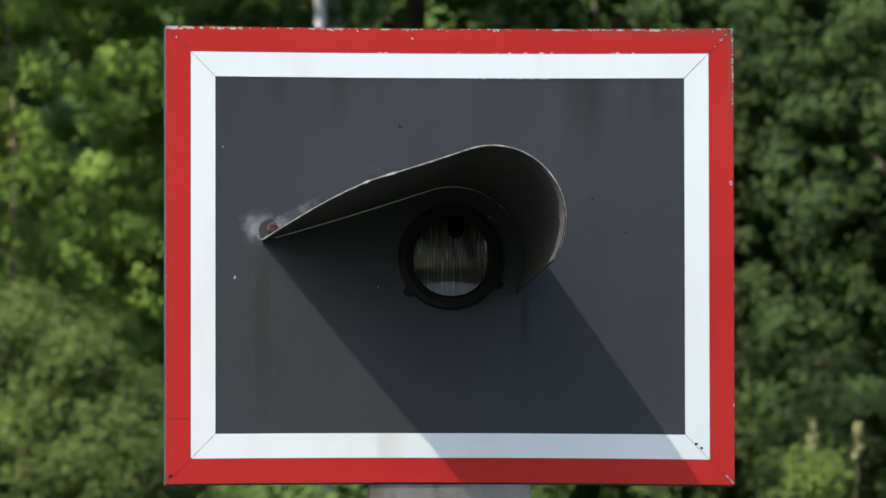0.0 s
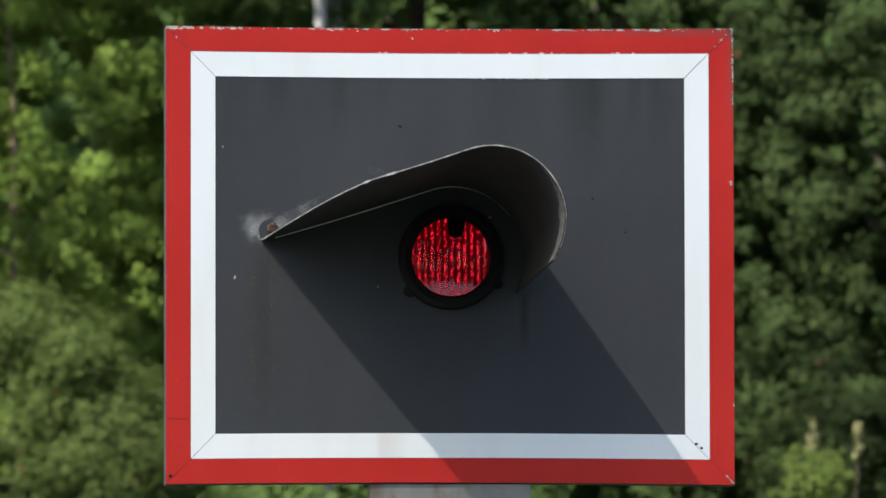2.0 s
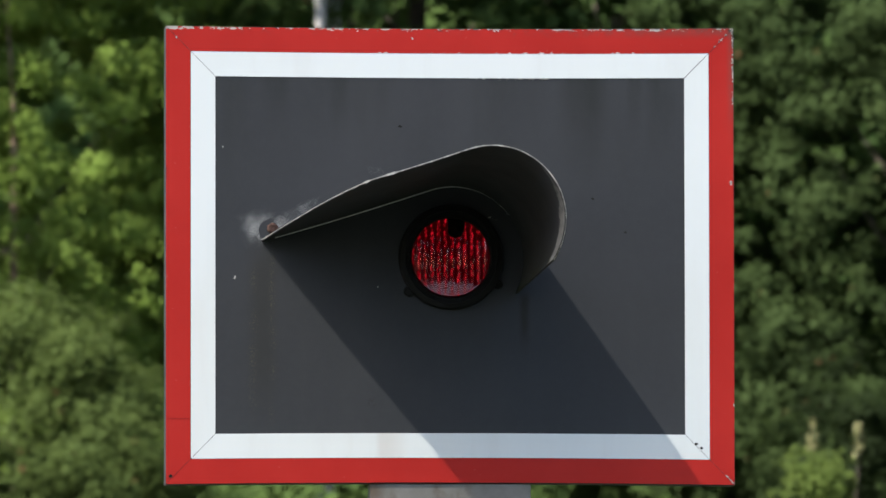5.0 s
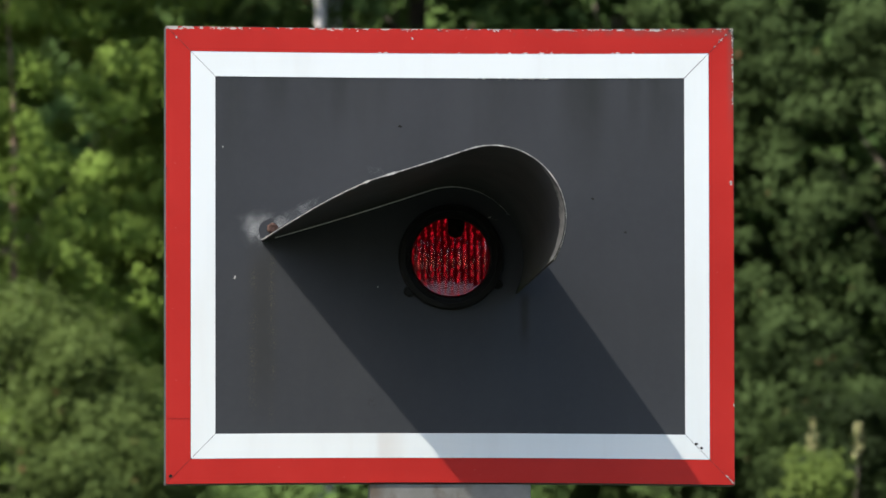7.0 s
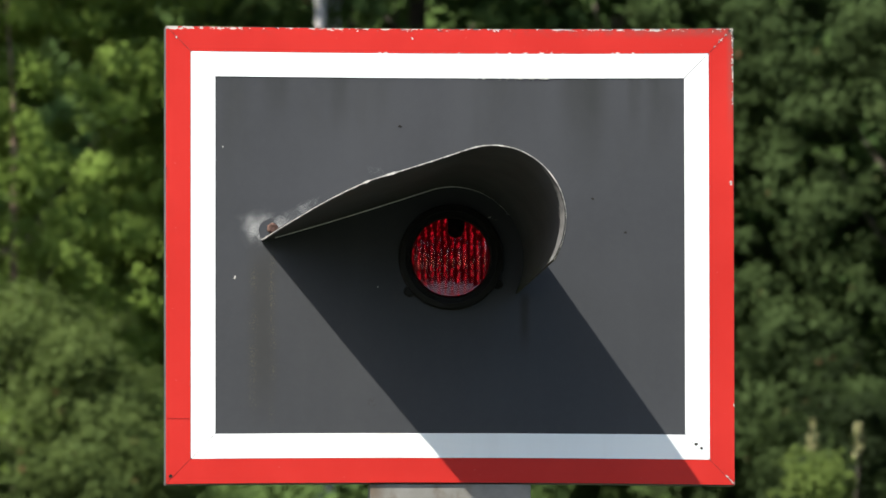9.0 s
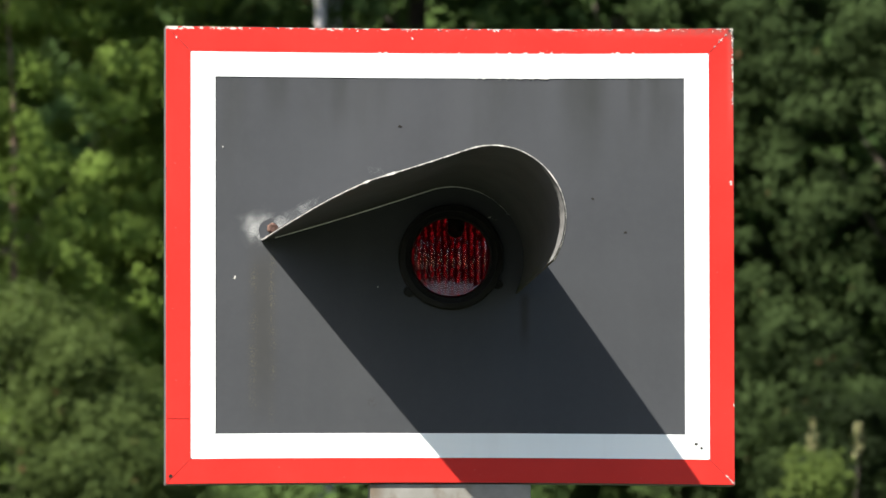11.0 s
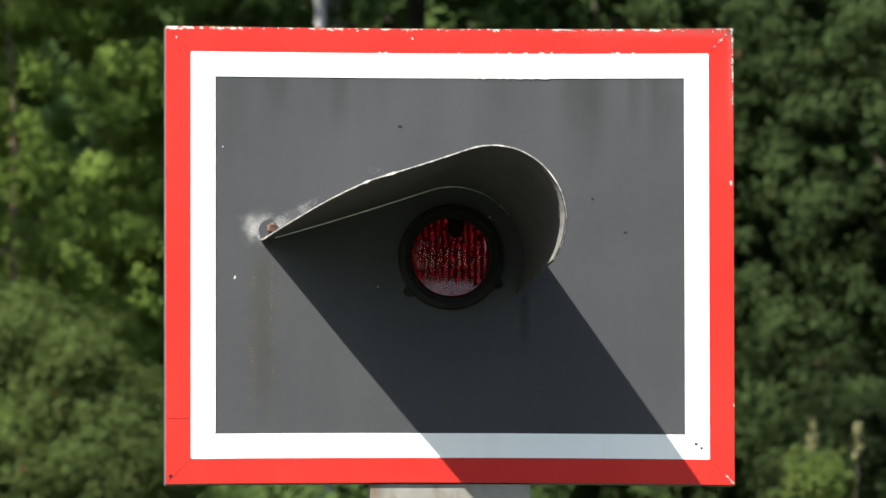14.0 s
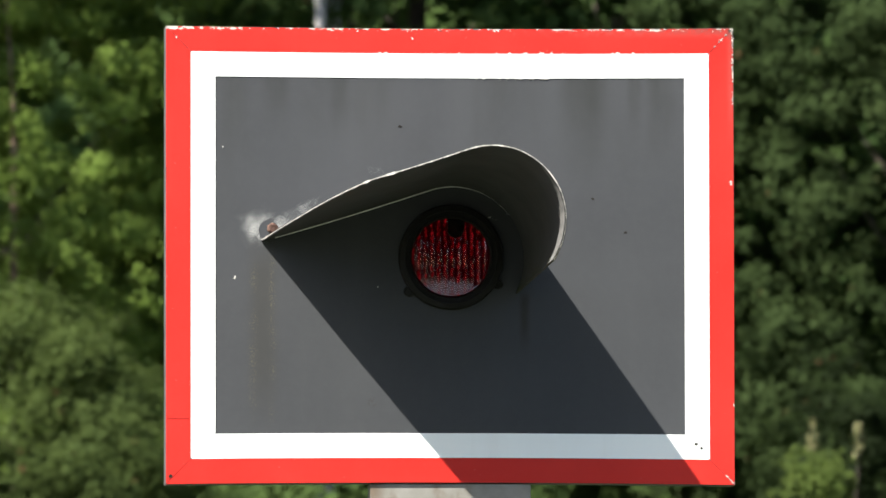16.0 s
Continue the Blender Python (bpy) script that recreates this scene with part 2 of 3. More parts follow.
HOODPAINT = hood_paint()
BARED = plain("bared_metal", (0.20, 0.195, 0.18), (0.50, 0.49, 0.46), 0.6, 220)
PRIMER = plain("white_primer", (0.70, 0.71, 0.73), (0.80, 0.80, 0.81), 0.6, 120)
DARK_RED = plain("dark_red", (0.16, 0.008, 0.007), (0.24, 0.012, 0.010), 0.6, 200)
PALE = plain("pale_primer", (0.42, 0.43, 0.43), (0.62, 0.62, 0.60), 0.7, 180)
# serves the worn chips and the sunlight painted inside the hood
WORN_AND_SUNLIT = plain("worn_and_sunlit_zinc", (0.060, 0.060, 0.060), (0.15, 0.15, 0.148), 0.6, 110)
DIRT = plain("dark_dirt", (0.008, 0.007, 0.006), (0.018, 0.015, 0.012), 0.9, 200)
# the lens ring's black also carries the shade under the hood
BLACK = plain("near_black", (0.006, 0.006, 0.006), (0.011, 0.011, 0.010), 0.8, 60)
MATT_BLACK = plain("matt_black", (0.006, 0.006, 0.006), (0.010, 0.010, 0.010), 0.9, 60)
RUST = plain("rust", (0.035, 0.019, 0.014), (0.125, 0.075, 0.060), 0.9, 170, 0.0, 0.9)
POST = post_paint()
def dull_pane():
    """Olive sheet whose pale upright lines are the lens ribs' reflections put into colour."""
    m = Mat("dull_olive")
    turned = m.node("Mapping", Vector=m.node("TexCoord").outputs["Object"])
    turned.inputs["Rotation"].default_value = (0, radians(300), 0)
    long = m.node("Mapping", Vector=turned.outputs["Vector"])
    long.inputs["Scale"].default_value = (520, 1, 22)
    rib_glints = m.noise(1, 3, long.outputs["Vector"])
    m.set(Base_Color=m.mix(m.band(rib_glints, 0.52, 0.66), (0.022, 0.021, 0.013), (0.14, 0.135, 0.10)), Roughness=0.8)
    return m.done()


DULL = dull_pane()
GLASS, CLEAR, GLOW = lens_glass(), lens_glass("facet_glass", 0.02), lamp_glow()
LEAF_BRIGHT = leaf("leaf_fresh", (0.084, 0.129, 0.0288), (0.145, 0.213, 0.0450))
LEAF_MID = leaf("leaf_mid", (0.038, 0.068, 0.0215), (0.076, 0.120, 0.0369))
LEAF_OLIVE = leaf("leaf_olive", (0.039, 0.059, 0.0182), (0.069, 0.098, 0.0286))
LEAF_DARK = leaf("leaf_dark", (0.021, 0.036, 0.0123), (0.043, 0.066, 0.0231))
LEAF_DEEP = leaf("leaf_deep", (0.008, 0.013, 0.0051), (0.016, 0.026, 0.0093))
LEAF_YOUNG = leaf("leaf_young", (0.047, 0.074, 0.0174), (0.103, 0.141, 0.0365))
BIRCH = bark("birch_bark", (0.24, 0.23, 0.23), (0.34, 0.33, 0.33), (0.05, 0.045, 0.04), 0.60)
PINK_BARK = bark("pink_bark", (0.13, 0.082, 0.064), (0.19, 0.125, 0.10), (0.06, 0.04, 0.03), 0.60)
BLOSSOM = plain("blossom", (0.15, 0.155, 0.07), (0.26, 0.25, 0.13), 0.8, 60)
BARK = bark("brown_bark", (0.035, 0.027, 0.021), (0.058, 0.045, 0.034), (0.015, 0.012, 0.010), 0.55)


# ---- building helpers ----
def part(name, bm, material, parent=None, label="", smooth=False):
    """Link a bmesh as one mesh object under its thing or part."""
    bmesh.ops.recalc_face_normals(bm, faces=bm.faces)
    me = bpy.data.meshes.new(name)
    bm.to_mesh(me)
    bm.free()
    me.materials.append(material)
    if smooth:
        me.shade_smooth()
    ob = new(name, me)
    ob.parent = parent
    return tagged(ob, label)


def face_front(ob):
    """Turn an open sheet so that its normals look out of the sign, towards -y."""
    if sum(p.normal.y * p.area for p in ob.data.polygons) > 0:
        ob.data.flip_normals()
    return ob


def box(x0, x1, y0, y1, z0, z1, bevel=0.0, segments=2):
    bm = bmesh.new()
    bmesh.ops.create_cube(bm, size=1, matrix=Matrix.Translation(((x0 + x1) / 2, (y0 + y1) / 2, (z0 + z1) / 2)) @ Matrix.Diagonal((x1 - x0, y1 - y0, z1 - z0, 1)))
    if bevel:
        bmesh.ops.bevel(bm, geom=bm.edges[:], offset=bevel, segments=segments, affect="EDGES", profile=0.5)
    return bm


def prism(outline, y0, y1, bevel=0.0):
    """A plate from an outline of (x, z), between the depths y0 and y1."""
    bm = bmesh.new()
    f = bm.faces.new([bm.verts.new((x, y1, z)) for x, z in outline])
    got = bmesh.ops.extrude_face_region(bm, geom=[f])
    for v in got["geom"]:
        if isinstance(v, bmesh.types.BMVert):
            v.co.y = y0
    if bevel:
        bmesh.ops.bevel(bm, geom=bm.edges[:], offset=bevel, segments=2, affect="EDGES", profile=0.5)
    return bm


def lathe(profile, n=64, cx=0.0, cz=0.0):
    """Turn a profile of (radius, y) about the y axis through (cx, cz); a closed profile makes a solid ring."""
    bm = bmesh.new()
    rings = [[bm.verts.new((cx + r * math.cos(2 * math.pi * k / n), y, cz + r * math.sin(2 * math.pi * k / n))) for k in range(n)] for r, y in profile]
    for a, b in zip(rings, rings[1:] + rings[:1]):
        for k in range(n):
            bm.faces.new((a[k], a[(k + 1) % n], b[(k + 1) % n], b[k]))
    return bm


def tube(points, radii, n=8):
    """A tapered tube along points."""
    bm = bmesh.new()
    rings = []
    for k, p in enumerate(points):
        d = (Vector(points[min(k + 1, len(points) - 1)]) - Vector(points[max(k - 1, 0)])).normalized()
        q = d.to_track_quat("Z", "X")
        rings.append([bm.verts.new(Vector(p) + q @ Vector((math.cos(2 * math.pi * j / n), math.sin(2 * math.pi * j / n), 0)) * radii[k]) for j in range(n)])
    for a, b in zip(rings, rings[1:]):
        for j in range(n):
            bm.faces.new((a[j], a[(j + 1) % n], b[(j + 1) % n], b[j]))
    bm.faces.new(rings[-1])
    bm.faces.new(rings[0][::-1])
    return bm


# ---- ground ----
def ground():
    bm = bmesh.new()
    n, reach = 60, 2000.0
    grid = []
    for i in range(n + 1):
        row = []
        for j in range(n + 1):
            u, w = 2 * i / n - 1, 2 * j / n - 1
            x, y = reach * u * abs(u) ** 2, reach * w * abs(w) ** 2
            far = max(abs(x), abs(y))
            z = -0.04 if far > 2 else 0.0
            row.append(bm.verts.new((x, y, z)))
        grid.append(row)
    for i in range(n):
        for j in range(n):
            bm.faces.new((grid[i][j], grid[i + 1][j], grid[i + 1][j + 1], grid[i][j + 1]))
    return tagged(part("ground", bm, grass(), smooth=True), "flat green grassy ground reaching the horizon", "ground", kind="structure")


ground()

def road():
    """Grey worn asphalt added unseen on the near side for bounced light, its edges a step above the grass."""
    m = Mat("asphalt")
    base = m.mix(m.band(m.noise(0.6, 5), 0.3, 0.7), (0.075, 0.073, 0.070), (0.10, 0.098, 0.093))
    base = m.mix(m.band(m.noise(60, 3), 0.55, 0.7), base, (0.05, 0.05, 0.048))
    m.set(Base_Color=base, Roughness=0.9)
    m.bump(m.noise(60, 4), 0.4, 0.003)
    return tagged(part("road", box(-60, 60, -21.0, -9.6, -0.3, 0.0, 0.01), m.done()), "unseen grey worn asphalt road, added for bounced light", "road", kind="structure")


road()

# ---- signal post ----
HALF_W, HALF_H = 0.350, 0.280
BASE = 2.6 - HALF_H
SX, SZ = 0.0004, HALF_H - 0.0025  # lamp axis on the sign


def signal_post():
    post = tagged(new("signal_post"), "pale grey galvanised flat steel post, rust-stained under the sign", "post")
    part("shaft", box(-0.0988, 0.0985, 0.003, 0.048, 0.02, BASE - 0.0003, 0.001), POST, post, smooth=False)
    part("base_plate", box(-0.17, 0.17, -0.09, 0.14, 0.0, 0.022, 0.004), FLANGE, post, "dark steel base plate")
    for x in (-0.14, 0.14):
        for y in (-0.06, 0.11):
            bm = bmesh.new()
            bmesh.ops.create_cone(bm, cap_ends=True, segments=6, radius1=0.014, radius2=0.014, depth=0.02, matrix=Matrix.Translation((x, y, 0.032)))
            part("anchor_bolt", bm, RUST, post)
    return post


signal_post()


# ---- crossing signal ----
BOW = 0.0024


def bowed(x, z):
    """The sheet's long edges are slightly drawn in at the middle: where a true point (x, z) lies."""
    return x, z + BOW * ((x / HALF_W) ** 2 - 0.25) * (z - HALF_H) / HALF_H


def holed_sheet(hole, front, back):
    """A sheet of the sign's size with the round lamp opening."""
    w, h = HALF_W - 0.0021, HALF_H - 0.0021
    corner = [math.atan2(sz * h - (SZ - HALF_H), sx * w - SX) % (2 * math.pi) for sx, sz in ((1, 1), (-1, 1), (-1, -1), (1, -1))]
    angles = sorted([2 * math.pi * k / 72 for k in range(72)] + corner)
    bm = bmesh.new()
    rings = ([], [], [])
    for a in angles:
        c, s = math.cos(a), math.sin(a)
        t = min(((w if c > 0 else -w) - SX) / c if abs(c) > 1e-6 else 9, ((h if s > 0 else -h) - (SZ - HALF_H)) / s if abs(s) > 1e-6 else 9)
        ex, ez = bowed(SX + t * c, SZ + t * s)
        rings[0].append(bm.verts.new((ex, front, ez)))
        rings[1].append(bm.verts.new((SX + hole * c, front, SZ + hole * s)))
        rings[2].append(bm.verts.new((SX + hole * c, back, SZ + hole * s)))
    n = len(angles)
    for a, b in zip(rings, rings[1:]):
        for k in range(n):
            bm.faces.new((a[k], a[(k + 1) % n], b[(k + 1) % n], b[k]))
    return bm


def band_strips(name, outer_in, width, lift, material, parent, label):
    """Four mitred tape strips round the sign, with hairline gaps at the mitres."""
    w0, h0 = HALF_W - outer_in, HALF_H - outer_in
    w1, h1 = w0 - width, h0 - width
    g = 0.0004
    c = HALF_H
    shapes = [
        [(-w0 + g, c + h0), (w0 - g, c + h0), (w1 - g, c + h1), (-w1 + g, c + h1)],
        [(-w0 + g, c - h0), (w0 - g, c - h0), (w1 - g, c - h1), (-w1 + g, c - h1)],
        [(-w0, c - h0 + g), (-w0, c + h0 - g), (-w1, c + h1 - g), (-w1, c - h1 + g)],
        [(w0, c - h0 + g), (w0, c + h0 - g), (w1, c + h1 - g), (w1, c - h1 + g)],
    ]
    for s in shapes:
        outline = []
        for (x0, z0), (x1, z1) in zip(s, s[1:] + s[:1]):
            n = 16 if abs(x1 - x0) > 0.3 else 1
            outline += [bowed(x0 + (x1 - x0) * k / n, z0 + (z1 - z0) * k / n) for k in range(n)]
        part(name, prism(outline, -lift, -0.0001), material, parent, label)


HOOD_DEPTH = 0.350
HOOD_AXIS = Vector((0.064, -1.0, 0.066))


def hood_curve():
    """The hood's root on the sign, from the left-hand tip over the lamp to its lower end: points (x, z)."""
    tip = Vector((-0.2328, HALF_H + 0.0165))
    r, c = 0.0865, Vector((0.001, SZ + 0.0005))
    to = c - tip
    lean = math.atan2(to.y, to.x) + math.asin(r / to.length)
    touch = tip + math.sqrt(to.length ** 2 - r * r) * Vector((math.cos(lean), math.sin(lean)))
    sag = Vector((0.0, -0.0012))
    pts = [tip + (touch - tip) * (k / 60) + sag * math.sin(math.pi * k / 60) for k in range(60)]
    a0 = math.atan2(touch.y - c.y, touch.x - c.x)
    a1 = radians(-29)
    pts += [c + (r + 0.004 * k / 90) * Vector((math.cos(a0 + (a1 - a0) * k / 90), math.sin(a0 + (a1 - a0) * k / 90))) for k in range(91)]
    return pts


def hood(parent):
    """A bent sheet-metal hood of even thickness with a bared front rim."""
    pts = hood_curve()
    thick = 0.0022
    run, length = [0.0], 0.0
    for a, b in zip(pts, pts[1:]):
        length += (b - a).length
        run.append(length)
    bm, rim = bmesh.new(), bmesh.new()
    steps = 8
    rows = []
    for k, p in enumerate(pts):
        q0, q1 = pts[max(k - 1, 0)], pts[min(k + 1, len(pts) - 1)]
        t = (q1 - q0).normalized()
        out = Vector((-t.y, t.x))
        depth = HOOD_DEPTH * (1.0 - max(0.0, 1.0 - run[k] / 0.104) ** 1.9)
        depth *= 1.0 - 0.10 * max(0.0, (run[k] / length - 0.8) / 0.2) ** 2
        depth += 0.0012 * noise.noise((run[k] * 60, 0, 3)) + 0.004 * max(0.0, noise.noise((run[k] * 110, 3, 3)) - 0.25)
        depth = max(depth, 0.004)
        row = []
        for s in range(steps + 1):
            d = depth * s / steps
            ax = HOOD_AXIS * d
            bulge = 0.0015 * noise.noise((run[k] * 9, d * 9, 1))
            a = Vector((p.x + ax.x, -0.0002 + ax.y, p.y + ax.z)) + Vector((out.x, 0, out.y)) * bulge * s / steps
            b = a + Vector((out.x, 0, out.y)) * thick
            row.append((a, b))
        rows.append(row)
    va = [[(bm.verts.new(a), bm.verts.new(b)) for a, b in row] for row in rows]
    for r0, r1 in zip(va, va[1:]):
        for s in range(steps):
            bm.faces.new((r0[s][0], r0[s + 1][0], r1[s + 1][0], r1[s][0]))
            bm.faces.new((r0[s][1], r1[s][1], r1[s + 1][1], r0[s + 1][1]))
        bm.faces.new((r0[0][0], r1[0][0], r1[0][1], r0[0][1]))
        bm.faces.new((r0[-1][0], r0[-1][1], r1[-1][1], r1[-1][0]))
    for row in (va[0], va[-1]):
        for s in range(steps):
            bm.faces.new((row[s][0], row[s][1], row[s + 1][1], row[s + 1][0]))
    shell = part("hood", bm, HOODPAINT, parent, "deep curved sheet-metal hood painted dark grey", smooth=True)
    shell.data.set_sharp_from_angle(angle=radians(40))
    # bared edge: a thin uneven bead along the front rim
    edge = [r[-1] for r in rows]
    ring = []
    for k, (a, b) in enumerate(edge):
        mid = (a + b) / 2
        w = 0.0004 + 0.0020 * max(0.0, noise.noise((run[k] * 38, 2, 8)) - 0.06) + 0.0012 * max(0.0, noise.noise((run[k] * 150, 4, 8)))
        w *= 1.0 if k < 95 else 0.55
        if 0.025 < run[k] < 0.095:
            w += 0.0022 * max(0.0, noise.noise((run[k] * 130, 6, 8)))
        u = (b - a).normalized()
        f = HOOD_AXIS.normalized()
        ring.append([rim.verts.new(mid + u * (w * i) + f * (0.0006 * j)) for i, j in ((-1, -1), (1, -1), (1, 1), (-1, 1))])
    for r0, r1 in zip(ring, ring[1:]):
        for j in range(4):
            rim.faces.new((r0[j], r0[(j + 1) % 4], r1[(j + 1) % 4], r1[j]))
    part("rim", rim, BARED, shell, "chipped bare metal front rim")
    # sunlit patch inside the outer wall, painted pale, widest towards the lower end
    lip = bmesh.new()
    strip = []
    for k in range(100, len(rows)):
        g = (k - 100) / (len(rows) - 101)
        back = 0.004 + 0.052 * min(1.0, g * 1.4) * (0.85 + 0.5 * noise.noise((g * 9, 1, 4)) + 0.35 * noise.noise((g * 34, 2, 4)))
        back = min(back, 0.30)
        a = rows[k][-1][0]
        q0, q1 = pts[max(k - 1, 0)], pts[min(k + 1, len(pts) - 1)]
        inward = Vector((q1.y - q0.y, 0, -(q1.x - q0.x))).normalized() * 0.0006
        strip.append((lip.verts.new(a + inward), lip.verts.new(a - HOOD_AXIS * back + inward)))
    for (a0, b0), (a1, b1) in zip(strip, strip[1:]):
        lip.faces.new((a0, b0, b1, a1))
    part("sunlit_patch", lip, WORN_AND_SUNLIT, shell, "pale grey patch inside the hood, sunlight put into its colour")
    # sealed seam where the hood meets the sign
    seam = bmesh.new()
    ring = []
    for k, p in enumerate(pts[5:108]):
        w = (0.0006 + 0.0005 * max(0.0, noise.noise((k * 0.24, 5, 1)))) * (1.0 if k < 62 else max(0.25, 1.0 - (k - 62) / 45))
        ring.append([seam.verts.new((p.x + i * w, -0.0002 - 0.0012 * j, p.y - 0.0006 + (j - i) * w * 0.6)) for i, j in ((-1, 0), (1, 0), (1, 1), (-1, 1))])
    for r0, r1 in zip(ring, ring[1:]):
        for j in range(4):
            seam.faces.new((r0[j], r0[(j + 1) % 4], r1[(j + 1) % 4], r1[j]))
    part("seam", seam, PRIMER, shell, "pale chipped paint line along the joint")
    return shell


def lens(parent):
    """A domed front glass with fine upright ribs."""
    bm = bmesh.new()
    r, nx, nz = 0.0490, 384, 20
    cols = []
    for i in range(nx + 1):
        x = -r + 2 * r * i / nx
        top = math.sqrt(max(r * r - x * x, 1e-7))
        col = []
        for j in range(nz + 1):
            z = -top + 2 * top * j / nz
            dome = 0.0042 * (1 - (x * x + z * z) / (r * r))
            rib = -0.0012 * math.sqrt((2 * abs((x / 0.00815) % 1.0 - 0.5)) ** 2 + 0.02)
            col.append(bm.verts.new((SX + x, -0.002 - dome - rib, SZ + z)))
        cols.append(col)
    for a, b in zip(cols, cols[1:]):
        for j in range(nz):
            bm.faces.new((a[j], b[j], b[j + 1], a[j + 1]))
    face_front(part("lens", bm, GLASS, parent, "ribbed clear glass lens", smooth=True))
    # smooth tilted glass added at the lens foot, cut to a bright reflection's outline
    bm = bmesh.new()
    cols = []
    for i in range(41):
        x = r * 0.78 * (2 * i / 40 - 1)
        foot, brow = -math.sqrt(r * r - x * x) * 0.985, -0.0295 - 0.0062 * (x / (r * 0.78)) ** 2
        cols.append([bm.verts.new((SX + x, 0.0046 + 0.103 * (z + 0.0295), SZ + z)) for z in (foot, max(foot, brow) + 1e-5)])
    for a, b in zip(cols, cols[1:]):
        bm.faces.new((a[0], b[0], b[1], a[1]))
    face_front(part("reflection_facet", bm, CLEAR, parent, "smooth glass facet, added and shaped for a bright reflection"))


WHEEL = (SX - 0.110, 0.020, SZ)
PANES = (("clear", None), ("ember", (0.42, 0.022, 0.50)), ("low", (0.090, 0.004, 0.080)), ("faint", (0.040, 0.002, 0.035)), ("last", (0.016, 0.0012, 0.014)), ("shut", (0.0, 0.0, 0.0)))


def added_filter_wheel(parent):
    """An added, unseen wheel of six panes behind the lens, turned to dim the lamp into flashes."""
    wheel = part("added_filter_wheel", lathe([(0.004, -0.002), (0.012, -0.002), (0.012, 0.002), (0.004, 0.002)], 24), BLACK, parent, "black hub of the added filter wheel that dims the lamp")
    for k, (name, colour) in enumerate(PANES):
        if colour is None:
            continue
        a0, a1 = radians(-30 + 60 * k), radians(30 + 60 * k)
        arc = [(0.167 * math.cos(a0 + (a1 - a0) * j / 10), 0.167 * math.sin(a0 + (a1 - a0) * j / 10)) for j in range(11)]
        outline = [(0.012 * math.cos(a1), 0.012 * math.sin(a1)), (0.012 * math.cos(a0), 0.012 * math.sin(a0))] + arc
        bm = bmesh.new()
        bm.faces.new([bm.verts.new((x, 0.0, z)) for x, z in outline])
        part("pane", bm, DULL if name == "shut" else filter_glass("red_pane_" + name, colour), wheel, "added opaque olive pane, lens rib reflections in its colour" if name == "shut" else "added dark red pane that dims the lamp")
    wheel.matrix_basis = pose(*WHEEL, 0, 60, 0)
    return wheel


def chip(x, z, w, h, material, parent, seed, y=-0.0009, label="chipped paint spot"):
    """A small ragged flake lying on the sign's face."""
    rng = random.Random(seed)
    n = 9
    ring = []
    for k in range(n):
        a, q = 2 * math.pi * k / n, 0.55 + 0.6 * rng.random()
        ring.append(bowed(x + w * q * math.cos(a), z + h * q * math.sin(a)))
    return part("paint_chip", prism(ring, y - 0.0003, y), material, parent, label)


